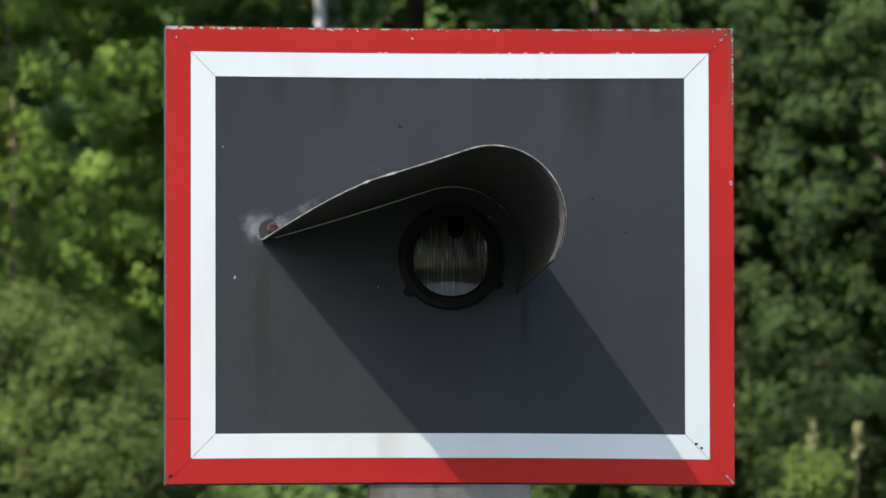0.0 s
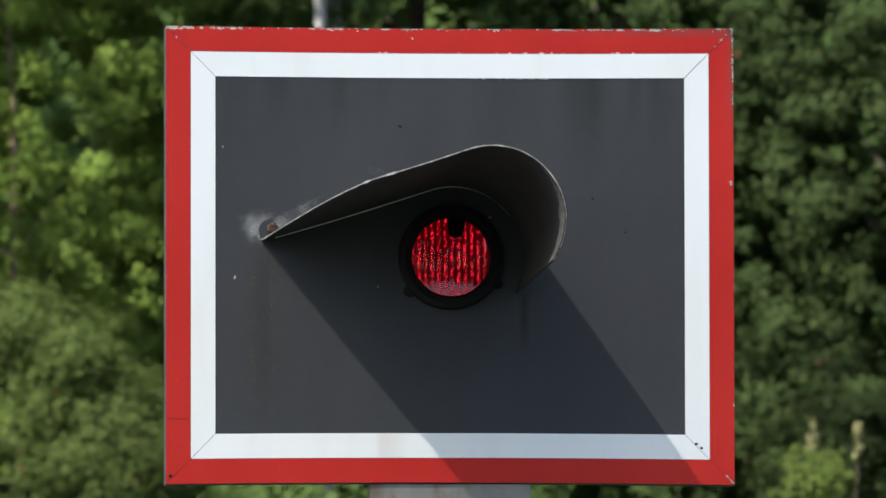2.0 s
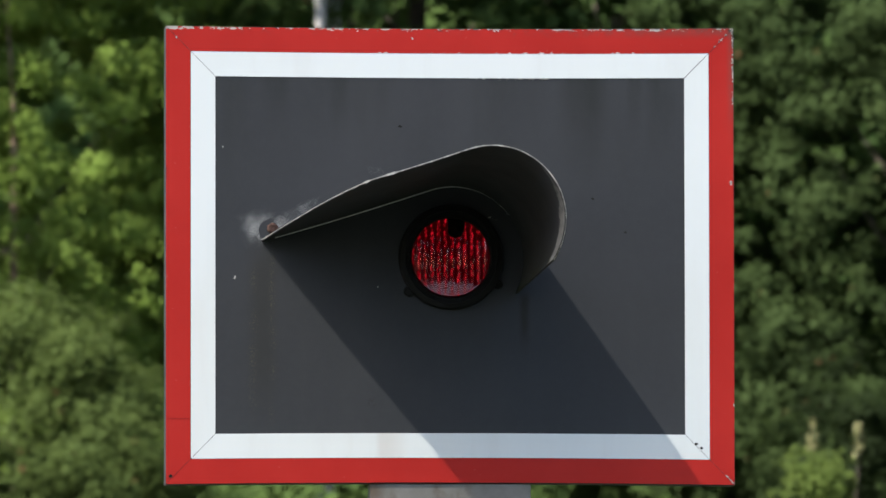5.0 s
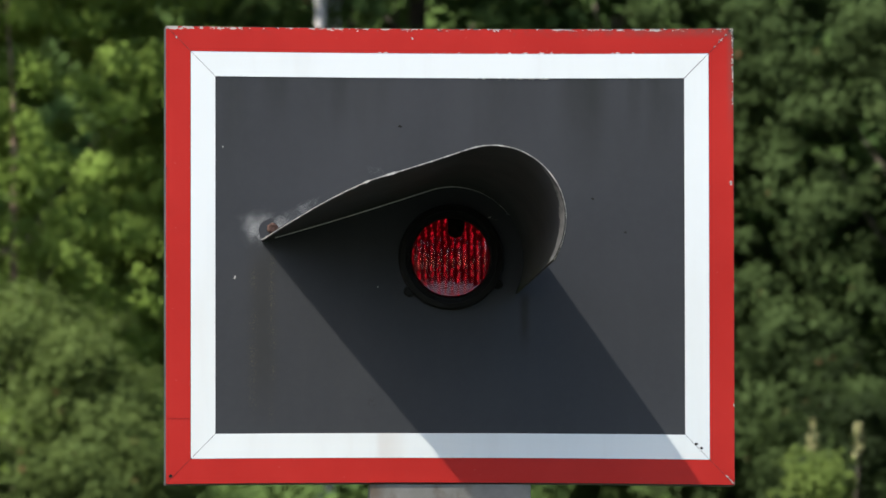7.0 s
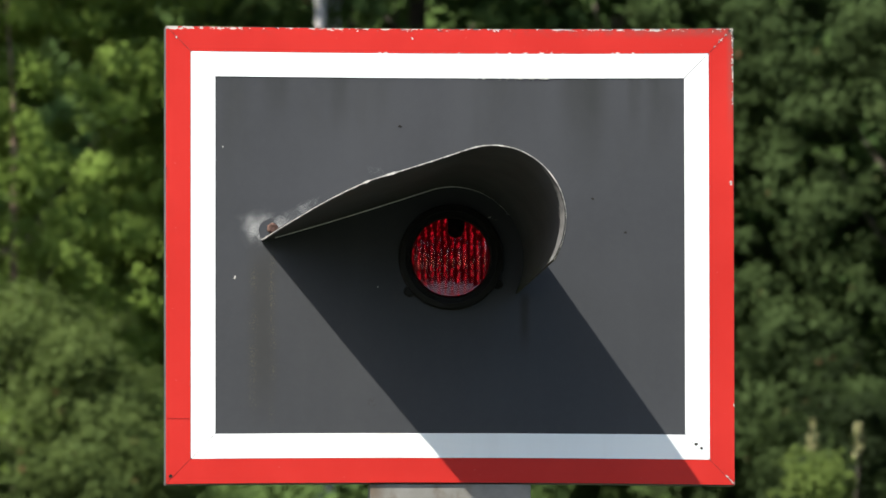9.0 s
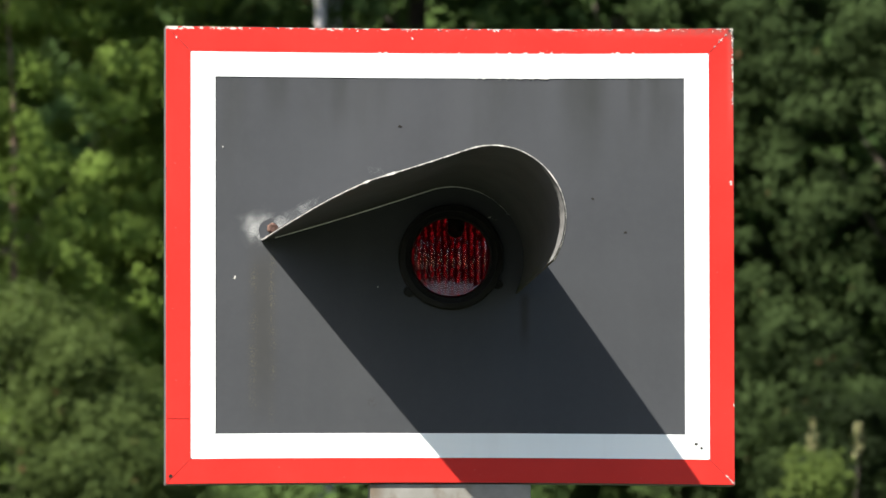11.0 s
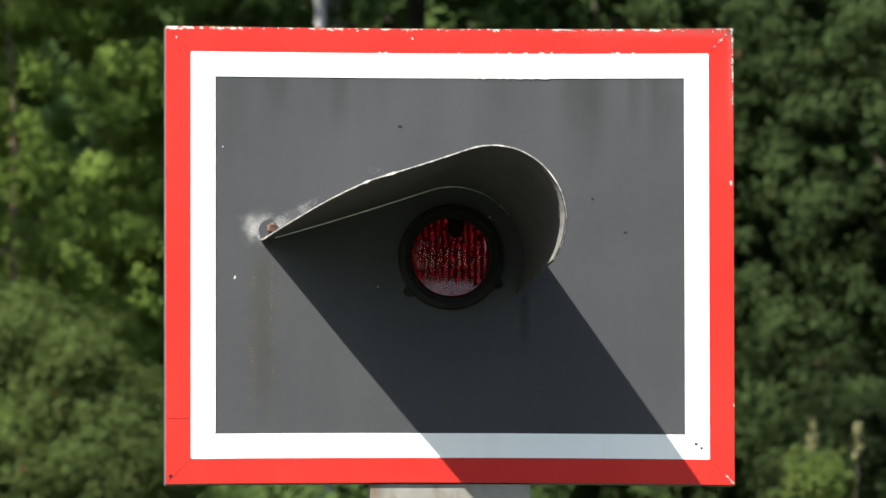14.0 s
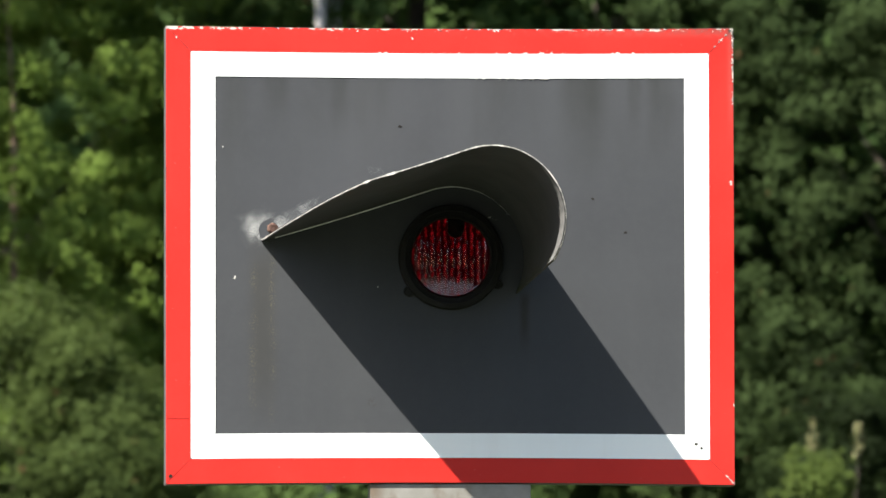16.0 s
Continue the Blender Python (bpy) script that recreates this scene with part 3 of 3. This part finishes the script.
def chips(parent):
    rng = random.Random(5)
    top = 2 * HALF_H
    # flaking along the top edge, its corners and the upper outer edge
    for k in range(90):
        x = -0.340 + 0.685 * rng.random() ** 0.7
        f = rng.random() ** 2.2
        chip(x, top - 0.0006 - 0.0034 * f, 0.0006 + 0.0038 * rng.random() ** 3 * (1 - 0.6 * f), 0.0003 + 0.0006 * rng.random(), (BARED, PALE, WORN_AND_SUNLIT, RUST)[k % 4], parent, 200 + k, label="bare metal chip")
    for k in range(26):
        chip(HALF_W - 0.0008 - 0.0022 * rng.random() ** 2, top - 0.004 - 0.10 * rng.random() ** 1.3, 0.0004 + 0.0007 * rng.random(), 0.0005 + 0.0014 * rng.random() ** 2, (BARED, WORN_AND_SUNLIT, PALE)[k % 3], parent, 300 + k, label="bare metal chip")
    # tape joint and dark nicks in the border near the lower corner
    part("tape_joint", prism([bowed(-HALF_W + 0.0015, 0.0800), bowed(-HALF_W + 0.0300, 0.0796), bowed(-HALF_W + 0.0300, 0.0799), bowed(-HALF_W + 0.0015, 0.0804)], -0.0012, -0.0009), DARK_RED, parent, "dark joint across the red strip")
    for k in range(7):
        chip(-HALF_W + 0.0012, 0.372 + 0.0024 * k + 0.0006 * rng.random(), 0.0006, 0.0006, DIRT, parent, 330 + k)
    for k in range(5):
        chip(0.2905 + 0.0045 * k, 0.5005 + 0.0045 * k, 0.0006 + 0.0006 * rng.random(), 0.0007, WORN_AND_SUNLIT, parent, 340 + k)
    for k in range(16):
        chip(HALF_W - 0.001 - 0.0006 * rng.random(), top - 0.004 - 0.085 * rng.random() ** 1.3, 0.0008 + 0.0005 * rng.random(), 0.0012 + 0.003 * rng.random(), BARED, parent, 60 + k, label="bare metal chip")
    for k in range(8):
        f = rng.random()
        side = rng.gauss(0, 0.0016) * (1 - f)
        chip(HALF_W - 0.004 - 0.026 * f + side, top - 0.003 - 0.026 * f + side, 0.0006 + 0.0032 * (1 - f) * rng.random(), 0.0005 + 0.002 * (1 - f) * rng.random(), WORN_AND_SUNLIT if k % 2 else BARED, parent, 80 + k, label="bare metal chip")
        f = rng.random() ** 2
        chip(HALF_W - 0.003 - 0.016 * f + side, 0.004 + 0.016 * f - side, 0.0005 + 0.002 * (1 - f) * rng.random(), 0.0012, BARED, parent, 90 + k, label="bare metal chip")
    for k in range(14):
        chip(rng.uniform(0.03, 0.125), top - 0.0618, 0.001 + 0.002 * rng.random(), 0.0009, BARED, parent, 100 + k)
    for k in range(12):
        chip(rng.uniform(-0.1, 0.3), top - 0.0300, 0.0007 + 0.0028 * rng.random(), 0.0010, PALE, parent, 120 + k)
    # scratches on the lens ring
    chip(0.0470, 0.3262, 0.0028, 0.0009, BARED, parent, 170, -0.0112, "bare scratch on the ring")
    chip(0.0545, 0.3235, 0.0030, 0.0006, WORN_AND_SUNLIT, parent, 171, -0.0112, "bare scratch on the ring")
    # single marks on the panel and the strips
    for k, (x, z, w) in enumerate(((-0.062, 0.439, 3.2), (0.1755, 0.3505, 2.6), (0.216, 0.309, 2.4), (0.302, 0.050, 2.6), (0.309, 0.0445, 2.4), (-0.3445, 0.010, 3.0))):
        chip(x, z, w * 0.0009, w * 0.0007, DIRT, parent, 140 + k, -0.0001 if abs(x) < 0.28 else -0.0009)
    for k, (x, z, w) in enumerate(((-0.280, 0.4125, 1.6), (-0.265, 0.2525, 2.4), (-0.0895, 0.241, 1.5), (-0.0465, 0.548, 1.9), (0.3465, 0.370, 3.6), (0.349, 0.098, 2.0), (-0.337, 0.546, 2.0))):
        chip(x, z, w * 0.0006, w * 0.0009, BARED, parent, 150 + k, -0.0001 if abs(x) < 0.28 and z < 0.5 else -0.0009)


def crossing_signal():
    sign = tagged(new("crossing_signal"), "grey level crossing signal, red and white border, hooded flashing lamp", "signal")
    sign.location = (0, 0, BASE)
    part("face_panel", holed_sheet(0.056, 0.0, 0.002), GREY, sign, "weathered slate-grey enamel panel with dirt runs")
    d = 0.045
    W, H = HALF_W, 2 * HALF_H
    for x in (-1, 1):
        part("side_flange", box(min(x * W, x * (W - 0.002)), max(x * W, x * (W - 0.002)), 0.0005, d, -0.75 * BOW, H + 0.75 * BOW, 0.0006), FLANGE, sign, "dark painted folded edge")
    for z0, z1 in ((0, 0.002), (H - 0.002, H)):
        along = [(-W + 0.0022 + (2 * W - 0.0044) * k / 16) for k in range(17)]
        part("edge_flange", prism([bowed(x, z0) for x in along] + [bowed(x, z1) for x in along[::-1]], 0.0005, d), FLANGE, sign, "dark painted folded edge")
    part("back_panel", holed_sheet(0.0665, d - 0.001, d - 0.003), FLANGE, sign)
    part("lamp_housing", lathe([(0.0005, 0.128), (0.070, 0.128), (0.074, 0.124), (0.074, 0.045), (0.0670, 0.045), (0.0670, 0.121), (0.0005, 0.121)], 48, SX, SZ), FLANGE, sign, "dark round lamp housing on the back")
    band_strips("red_band", 0.0004, 0.0300, 0.0008, RED, sign, "red reflective border strip with chipped edges")
    band_strips("white_band", 0.0309, 0.0301, 0.0008, WHITE, sign, "white reflective border strip")
    hood(sign)
    ring = part("lens_ring", lathe([(0.0480, -0.005), (0.0502, -0.010), (0.0505, -0.0062), (0.0565, -0.0068), (0.0572, -0.011), (0.0630, -0.009), (0.0645, -0.004), (0.0645, -0.0003), (0.0480, -0.0003)], 72, SX, SZ), BLACK, sign, "black lens ring with fixing lugs, deepened for the hood's shade", smooth=True)
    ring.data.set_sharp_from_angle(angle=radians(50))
    for a in (219, 331):
        bm = bmesh.new()
        at = Matrix.Translation((SX + 0.0665 * math.cos(radians(a)), -0.003, SZ + 0.0665 * math.sin(radians(a)))) @ pose(0, 0, 0, 90, 0, 0)
        bmesh.ops.create_cone(bm, cap_ends=True, segments=10, radius1=0.0065, radius2=0.005, depth=0.006, matrix=at)
        part("lug", bm, BLACK, ring)
    # lamp chamber behind the glass, with unseen black tubes added against stray light
    part("baffle_tube", lathe([(0.0500, -0.002), (0.0520, -0.002), (0.0520, 0.0165), (0.0500, 0.0165)], 48, SX, SZ), MATT_BLACK, sign, "matt black tube added to limit the lamp's spread")
    part("baffle_tube", lathe([(0.0630, 0.024), (0.0655, 0.024), (0.0655, 0.118), (0.0630, 0.118)], 48, SX, SZ), MATT_BLACK, sign, "matt black tube added to limit the lamp's spread")
    bm = bmesh.new()
    bmesh.ops.create_circle(bm, cap_ends=True, segments=64, radius=0.0625, matrix=Matrix.Translation((SX, 0.115, SZ)) @ pose(0, 0, 0, 90, 0, 0))
    part("lamp_disc", bm, GLOW, sign, "glowing red lamp disc with beaded rows")
    part("lamp_socket", prism([(SX + x, SZ + z) for x, z in ((-0.0028, 0.052), (-0.0030, 0.031), (0.0, 0.0268), (0.006, 0.0245), (0.0115, 0.0255), (0.0155, 0.029), (0.0185, 0.0385), (0.018, 0.052))], 0.006, 0.012, 0.0006), MATT_BLACK, sign, "black lamp socket")
    lens(sign)
    chips(sign)
    # fixing bolt at the hood's tip
    bolt = bmesh.new()
    bmesh.ops.create_cone(bolt, cap_ends=True, segments=6, radius1=0.0075, radius2=0.0065, depth=0.007, matrix=Matrix.Translation((-0.2185, -0.0035, HALF_H + 0.0325)) @ pose(0, 0, 0, 90, 0, 15))
    bmesh.ops.bevel(bolt, geom=bolt.edges[:], offset=0.0008, segments=1, affect="EDGES")
    part("bolt", bolt, RUST, sign, "rusty hexagon fixing bolt")
    return sign, added_filter_wheel(sign)


SIGN, FLASHER = crossing_signal()


# ---- trees ----
def leaves_mesh(name, centres, radii, counts, size, rng, middle):
    """Leaves in clumps: folded kites, turned outwards and upwards."""
    which = np.repeat(np.arange(len(centres)), counts)
    n = len(which)
    off = rng.normal(size=(n, 3))
    off /= np.linalg.norm(off, axis=1)[:, None]
    off *= (rng.random(n) ** 0.45)[:, None] * np.array((1, 1, 0.72))
    p = centres[which] + off * radii[which][:, None]
    out = p - middle
    out /= np.linalg.norm(out, axis=1)[:, None]
    nor = 0.55 * out + 0.7 * off + np.array((0, 0, 0.55)) + rng.normal(size=(n, 3)) * 0.30
    nor /= np.linalg.norm(nor, axis=1)[:, None]
    side = np.cross(nor, rng.normal(size=(n, 3)))
    side /= np.linalg.norm(side, axis=1)[:, None]
    along = np.cross(nor, side)
    s = size * (0.65 + 0.7 * rng.random(n))[:, None]
    v = np.empty((n, 4, 3))
    v[:, 0] = p
    v[:, 1] = p + along * s * 0.55 + side * s * 0.36 + nor * s * 0.10
    v[:, 2] = p + along * s - nor * s * 0.12
    v[:, 3] = p + along * s * 0.55 - side * s * 0.36 + nor * s * 0.10
    k = np.arange(n)[:, None] * 4
    tri = np.concatenate((k + (0, 1, 2), k + (0, 2, 3)), axis=1).reshape(-1)
    me = bpy.data.meshes.new(name)
    me.vertices.add(n * 4)
    me.vertices.foreach_set("co", v.reshape(-1))
    me.loops.add(n * 6)
    me.loops.foreach_set("vertex_index", tri.astype(np.int32))
    me.polygons.add(n * 2)
    me.polygons.foreach_set("loop_start", np.arange(0, n * 6, 3, dtype=np.int32))
    me.update(calc_edges=True)
    return me


def tree(seed, height, spread, low, clumps, per, size, leaf_material, bark_material, girth, label, clump=0.24, heart=0.42, lumpy=0.42):
    """A broadleaf tree: tapered trunk, limbs, and a crown of leaf clumps."""
    rng = np.random.default_rng(seed)
    thing = tagged(new("tree"), label, "tree", "trees at the wood's edge")
    spine = [Vector((0.25 * noise.noise((seed, k * 0.35, 0)), 0.25 * noise.noise((seed, k * 0.35, 9)), height * 0.80 * k / 11)) for k in range(12)]
    spine[0] = Vector((0, 0, -0.05))
    part("trunk", tube(spine, [girth * (1.25 if k == 0 else 1.0 - 0.085 * k) + 0.008 for k in range(12)], 12), bark_material, thing, smooth=True)
    mid = np.array((0, 0, low + (height - low) * 0.5))
    half = np.array((spread, spread, (height - low) * 0.52))
    d = rng.normal(size=(clumps, 3))
    d /= np.linalg.norm(d, axis=1)[:, None]
    lump = np.array([1.0 - 0.48 * lumpy + lumpy * noise.noise((x * 2.1 + seed, y * 2.1, z * 3.2)) for x, y, z in d])
    lump = lump * np.array([1.0 - 0.30 * max(0.0, noise.noise((x * 5.5, y * 5.5 + seed, z * 9.0))) for x, y, z in d])
    deep = heart + (1 - heart) * rng.random(clumps) ** 0.5
    centres = mid + d * half * (lump * deep)[:, None]
    radii = clump * (0.55 + 0.9 * rng.random(clumps))
    counts = (per * (radii / clump) ** 2 * (0.6 + 0.8 * rng.random(clumps))).astype(int)
    for k in range(0, clumps, max(1, clumps // 34)):
        tip = Vector(centres[k])
        z0 = max(low * 0.7, tip.z - 0.7 * math.hypot(tip.x, tip.y) - 0.3)
        f = min(max(z0 / (height * 0.80) * 11, 0.5), 10.5)
        root = spine[int(f)].lerp(spine[int(f) + 1], f - int(f))
        bend = root.lerp(tip, 0.5) + Vector((0, 0, -0.12 * (tip - root).length))
        tip = root.lerp(tip, 0.85)
        g = girth * 0.09
        part("limb", tube([root, bend, tip], [g, g * 0.6, g * 0.15], 6), bark_material, thing, smooth=True)
    me = leaves_mesh("crown", centres, radii, counts, size, rng, mid)
    me.materials.append(leaf_material)
    crown = new("crown", me)
    crown.parent = thing
    return thing


def plant_trees():
    edge = "broadleaf tree at the wood's edge"
    fresh = tree(11, 14.0, 3.2, 1.5, 3900, 112, 0.046, LEAF_BRIGHT, BARK, 0.22, "fresh bright green " + edge, 0.155, 0.50, 0.20)
    dark = tree(23, 15.0, 3.4, 1.2, 4200, 80, 0.053, LEAF_DARK, BARK, 0.26, "dense dark green " + edge, 0.155, 0.50, 0.20)
    mid = tree(37, 13.0, 3.2, 1.5, 1000, 40, 0.11, LEAF_MID, BARK, 0.22, "dense mid-green " + edge)
    birch = tree(41, 15.0, 1.1, 8.0, 280, 46, 0.070, LEAF_MID, BIRCH, 0.082, "slender birch tree with pale bark among the trees")
    young = tree(53, 5.0, 0.66, 0.4, 420, 52, 0.048, LEAF_YOUNG, BARK, 0.02, "young sapling with yellowish green leaves and pale flower spikes", 0.12, 0.5)
    bush = tree(59, 6.5, 2.1, 0.3, 1600, 96, 0.044, LEAF_OLIVE, BARK, 0.08, "tall soft olive-green bush before the trees", 0.16, 0.6)
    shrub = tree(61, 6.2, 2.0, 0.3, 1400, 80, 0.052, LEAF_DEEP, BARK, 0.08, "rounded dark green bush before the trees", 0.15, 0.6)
    bush.matrix_basis = pose(1.25, 56.0, 0, 0, 0, 40)
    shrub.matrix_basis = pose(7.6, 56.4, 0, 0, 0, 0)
    low_bush = tree(62, 6.0, 2.2, 0.2, 500, 50, 0.085, LEAF_MID, BARK, 0.06, "low mid-green bush before the trees")
    low_bush.matrix_basis = pose(3.7, 57.0, 0, 0, 0, 0)
    wide = tree(67, 14.0, 3.5, 1.2, 520, 34, 0.15, LEAF_MID, BARK, 0.24, "wide mid-green " + edge)
    heavy = tree(71, 15.0, 3.5, 1.2, 520, 34, 0.15, LEAF_MID, BARK, 0.26, "wide dark green " + edge)
    fresh.matrix_basis = pose(0.3, 60.0, 0, 0, 0, 20)
    dark.matrix_basis = pose(8.6, 60.6, 0, 0, 0, 80)
    mid.matrix_basis = pose(4.3, 62.2, 0, 0, 0, 140)
    birch.matrix_basis = pose(3.445, 59.4, 0, 0, 0, 0)
    copy_thing(birch, pose(3.60, 60.1, 0, 0, 0, 130))
    young.matrix_basis = pose(6.25, 52.0, 0, 0, 0, 0)
    wide.matrix_basis = pose(-7.0, 64.0, 0, 0, 0, 0)
    heavy.matrix_basis = pose(0.8, 66.5, 0, 0, 0, 0)
    for k, (x, y) in enumerate(((-12.0, 62.0), (13.6, 61.4), (18.6, 62.2), (-17.0, 61.2), (6.2, 67.6), (11.4, 67.0), (-4.2, 67.2))):
        copy_thing((heavy, wide)[k % 2], pose(x, y, 0, 0, 0, 67 * k + 30))
    # pale flower spikes on the sapling's topmost shoots
    for dx, dy, z in ((-0.22, -0.10, 4.80), (0.06, -0.15, 4.77)):
        srng = np.random.default_rng(int(100 * z) + 7)
        part("shoot", tube([(dx * 0.5, dy * 0.5, z - 0.6), (dx, dy, z - 0.1), (dx, dy, z + 0.12)], [0.008, 0.005, 0.002], 6), BARK, young)
        line = np.array([(dx, dy, z + 0.035 * k) for k in range(6)])
        me = leaves_mesh("flower_spike", line, np.array([0.040 - 0.006 * k for k in range(6)]), np.full(6, 11), 0.026, srng, np.array((dx, dy, z - 0.2)))
        me.materials.append(BLOSSOM)
        spike = new("flower_spike", me)
        spike.parent = young
        tagged(spike, "pale cream flower spike")
    # a slender stem that shows between the leaves
    pine = tree(83, 14.5, 0.9, 10.8, 110, 60, 0.085, LEAF_MID, PINK_BARK, 0.034, "slender pine with pinkish-brown bark behind the leaves", 0.22)
    pine.matrix_basis = pose(1.58, 58.3, 0, 0, -2.6, 0)
    # the wood's depth behind the first trees
    rng = np.random.default_rng(3)
    n = 1500
    centres = np.stack((rng.uniform(-24, 32, n), 70 + 5 * rng.random(n), 15 * rng.random(n) ** 0.9), 1)
    me = leaves_mesh("far_wood", centres, 0.7 + 0.5 * rng.random(n), np.full(n, 40), 0.30, rng, np.array((4.0, 90.0, 0.0)))
    me.materials.append(LEAF_MID)
    wood = tagged(new("far_wood", me), "dark green depth of the wood behind", "woods", kind="stuff")
    # the wood's dark inside, closing the gaps
    bm = bmesh.new()
    grid = [[bm.verts.new((-40 + 2.2 * i, 78 + 1.6 * noise.noise((i * 0.7, j * 0.7, 2)), -0.5 + 1.5 * j + (0.9 * noise.noise((i * 0.5, 7, 1)) if j == 11 else 0))) for j in range(12)] for i in range(42)]
    for a, b in zip(grid, grid[1:]):
        for j in range(11):
            bm.faces.new((a[j], b[j], b[j + 1], a[j + 1]))
    tagged(part("backdrop", bm, LEAF_MID, smooth=True), "dark green inside of the wood", "backdrop", kind="structure")
    # unseen wood added across the field beyond the road, to block low sky light
    copy_thing(wood, pose(4.0, -12.0, 0, 0, 0, 180))
    shade = tree(73, 15.0, 3.5, 1.2, 520, 34, 0.15, LEAF_DEEP, BARK, 0.26, "unseen deep green tree added across the road to block sky light")
    shade.matrix_basis = pose(-58.0, -31.0, 0)
    # gap left opposite the sign for the sky reflected in the lens
    for k, x in enumerate((-52, -46, -40, -34, -28, -22, -16, -10, -4, 11, 17, 23, 29, 35, 41, 47)):
        copy_thing(shade, pose(x, -30.0 - 1.7 * (k % 3), 0, 0, 0, 83 * k + 10))


plant_trees()


# ---- passing cloud ----
def passing_cloud():
    """A thin flat cloud that drifts off the sun."""
    bm = bmesh.new()
    n, rings = 48, 12
    for sign in (1, -1):
        middle = bm.verts.new((0, 0, 6.0 * sign))
        loops = []
        for k in range(1, rings + 1):
            f = k / rings
            loop = []
            for j in range(n):
                a = 2 * math.pi * j / n
                r = 86 * f * (1 + 0.06 * f * noise.noise((2 * math.cos(a), 2 * math.sin(a), 0)))
                x, y = r * math.cos(a), r * math.sin(a)
                z = sign * (6 + 3 * noise.noise((x * 0.04, y * 0.04, sign))) * math.sqrt(max(0.0, 1 - f ** 2))
                loop.append(bm.verts.new((x, y, z)))
            loops.append(loop)
        for j in range(n):
            bm.faces.new((middle, loops[0][j], loops[0][(j + 1) % n]))
        for a, b in zip(loops, loops[1:]):
            for j in range(n):
                bm.faces.new((a[j], b[j], b[(j + 1) % n], a[(j + 1) % n]))
    bmesh.ops.remove_doubles(bm, verts=bm.verts[:], dist=0.01)
    return tagged(part("cloud", bm, cloud_vapour(), smooth=True), "thin white cloud drifting off the sun", "cloud")


CLOUD = passing_cloud()


# ---- what moves ----
def motions():
    # the cloud's shadow slides off the sign, away from the trees
    height = 400.0
    over = SUN * (height / SUN.z)
    rows = []
    for t, back in ((0.0, 44.0), (4.0, 46.0), (6.5, 50.0), (8.0, 57.0), (9.0, 64.0), (11.3, 77.0), (13.0, 84.0), (16.0, 96.0)):
        rows.append((t, pose(over.x, over.y - back, height + 2.6)))
    walk(CLOUD, rows)
    # flashes: the wheel swings back to its clear opening, then steps down pane by pane
    events = [(1.66, 0), (1.86, 1), (1.95, 2), (2.08, 3), (2.17, 4)]
    for n in range(14):
        on, off = 2.36 + 0.988 * n, 2.72 + 0.995 * n
        events += [(on, 0), (off, 1), (off + 0.13, 2), (off + 0.23, 3), (off + 0.335, 4)]
    turn, keys = 5, [(0, 5)]
    for t, pane in events:
        if t > 16.0:
            break
        way = 1 if pane > turn else -1
        steps = abs(pane - turn)
        first = round(t * FPS) - (steps - 1)
        if first - 1 > keys[-1][0]:
            keys.append((first - 1, turn))
        for k in range(steps):
            turn += way
            keys.append((first + k, turn))
    if keys[-1][0] < 480:
        keys.append((480, turn))
    walk(FLASHER, [(f / FPS, pose(*WHEEL, 0, 60 * turn, 0)) for f, turn in keys])


motions()
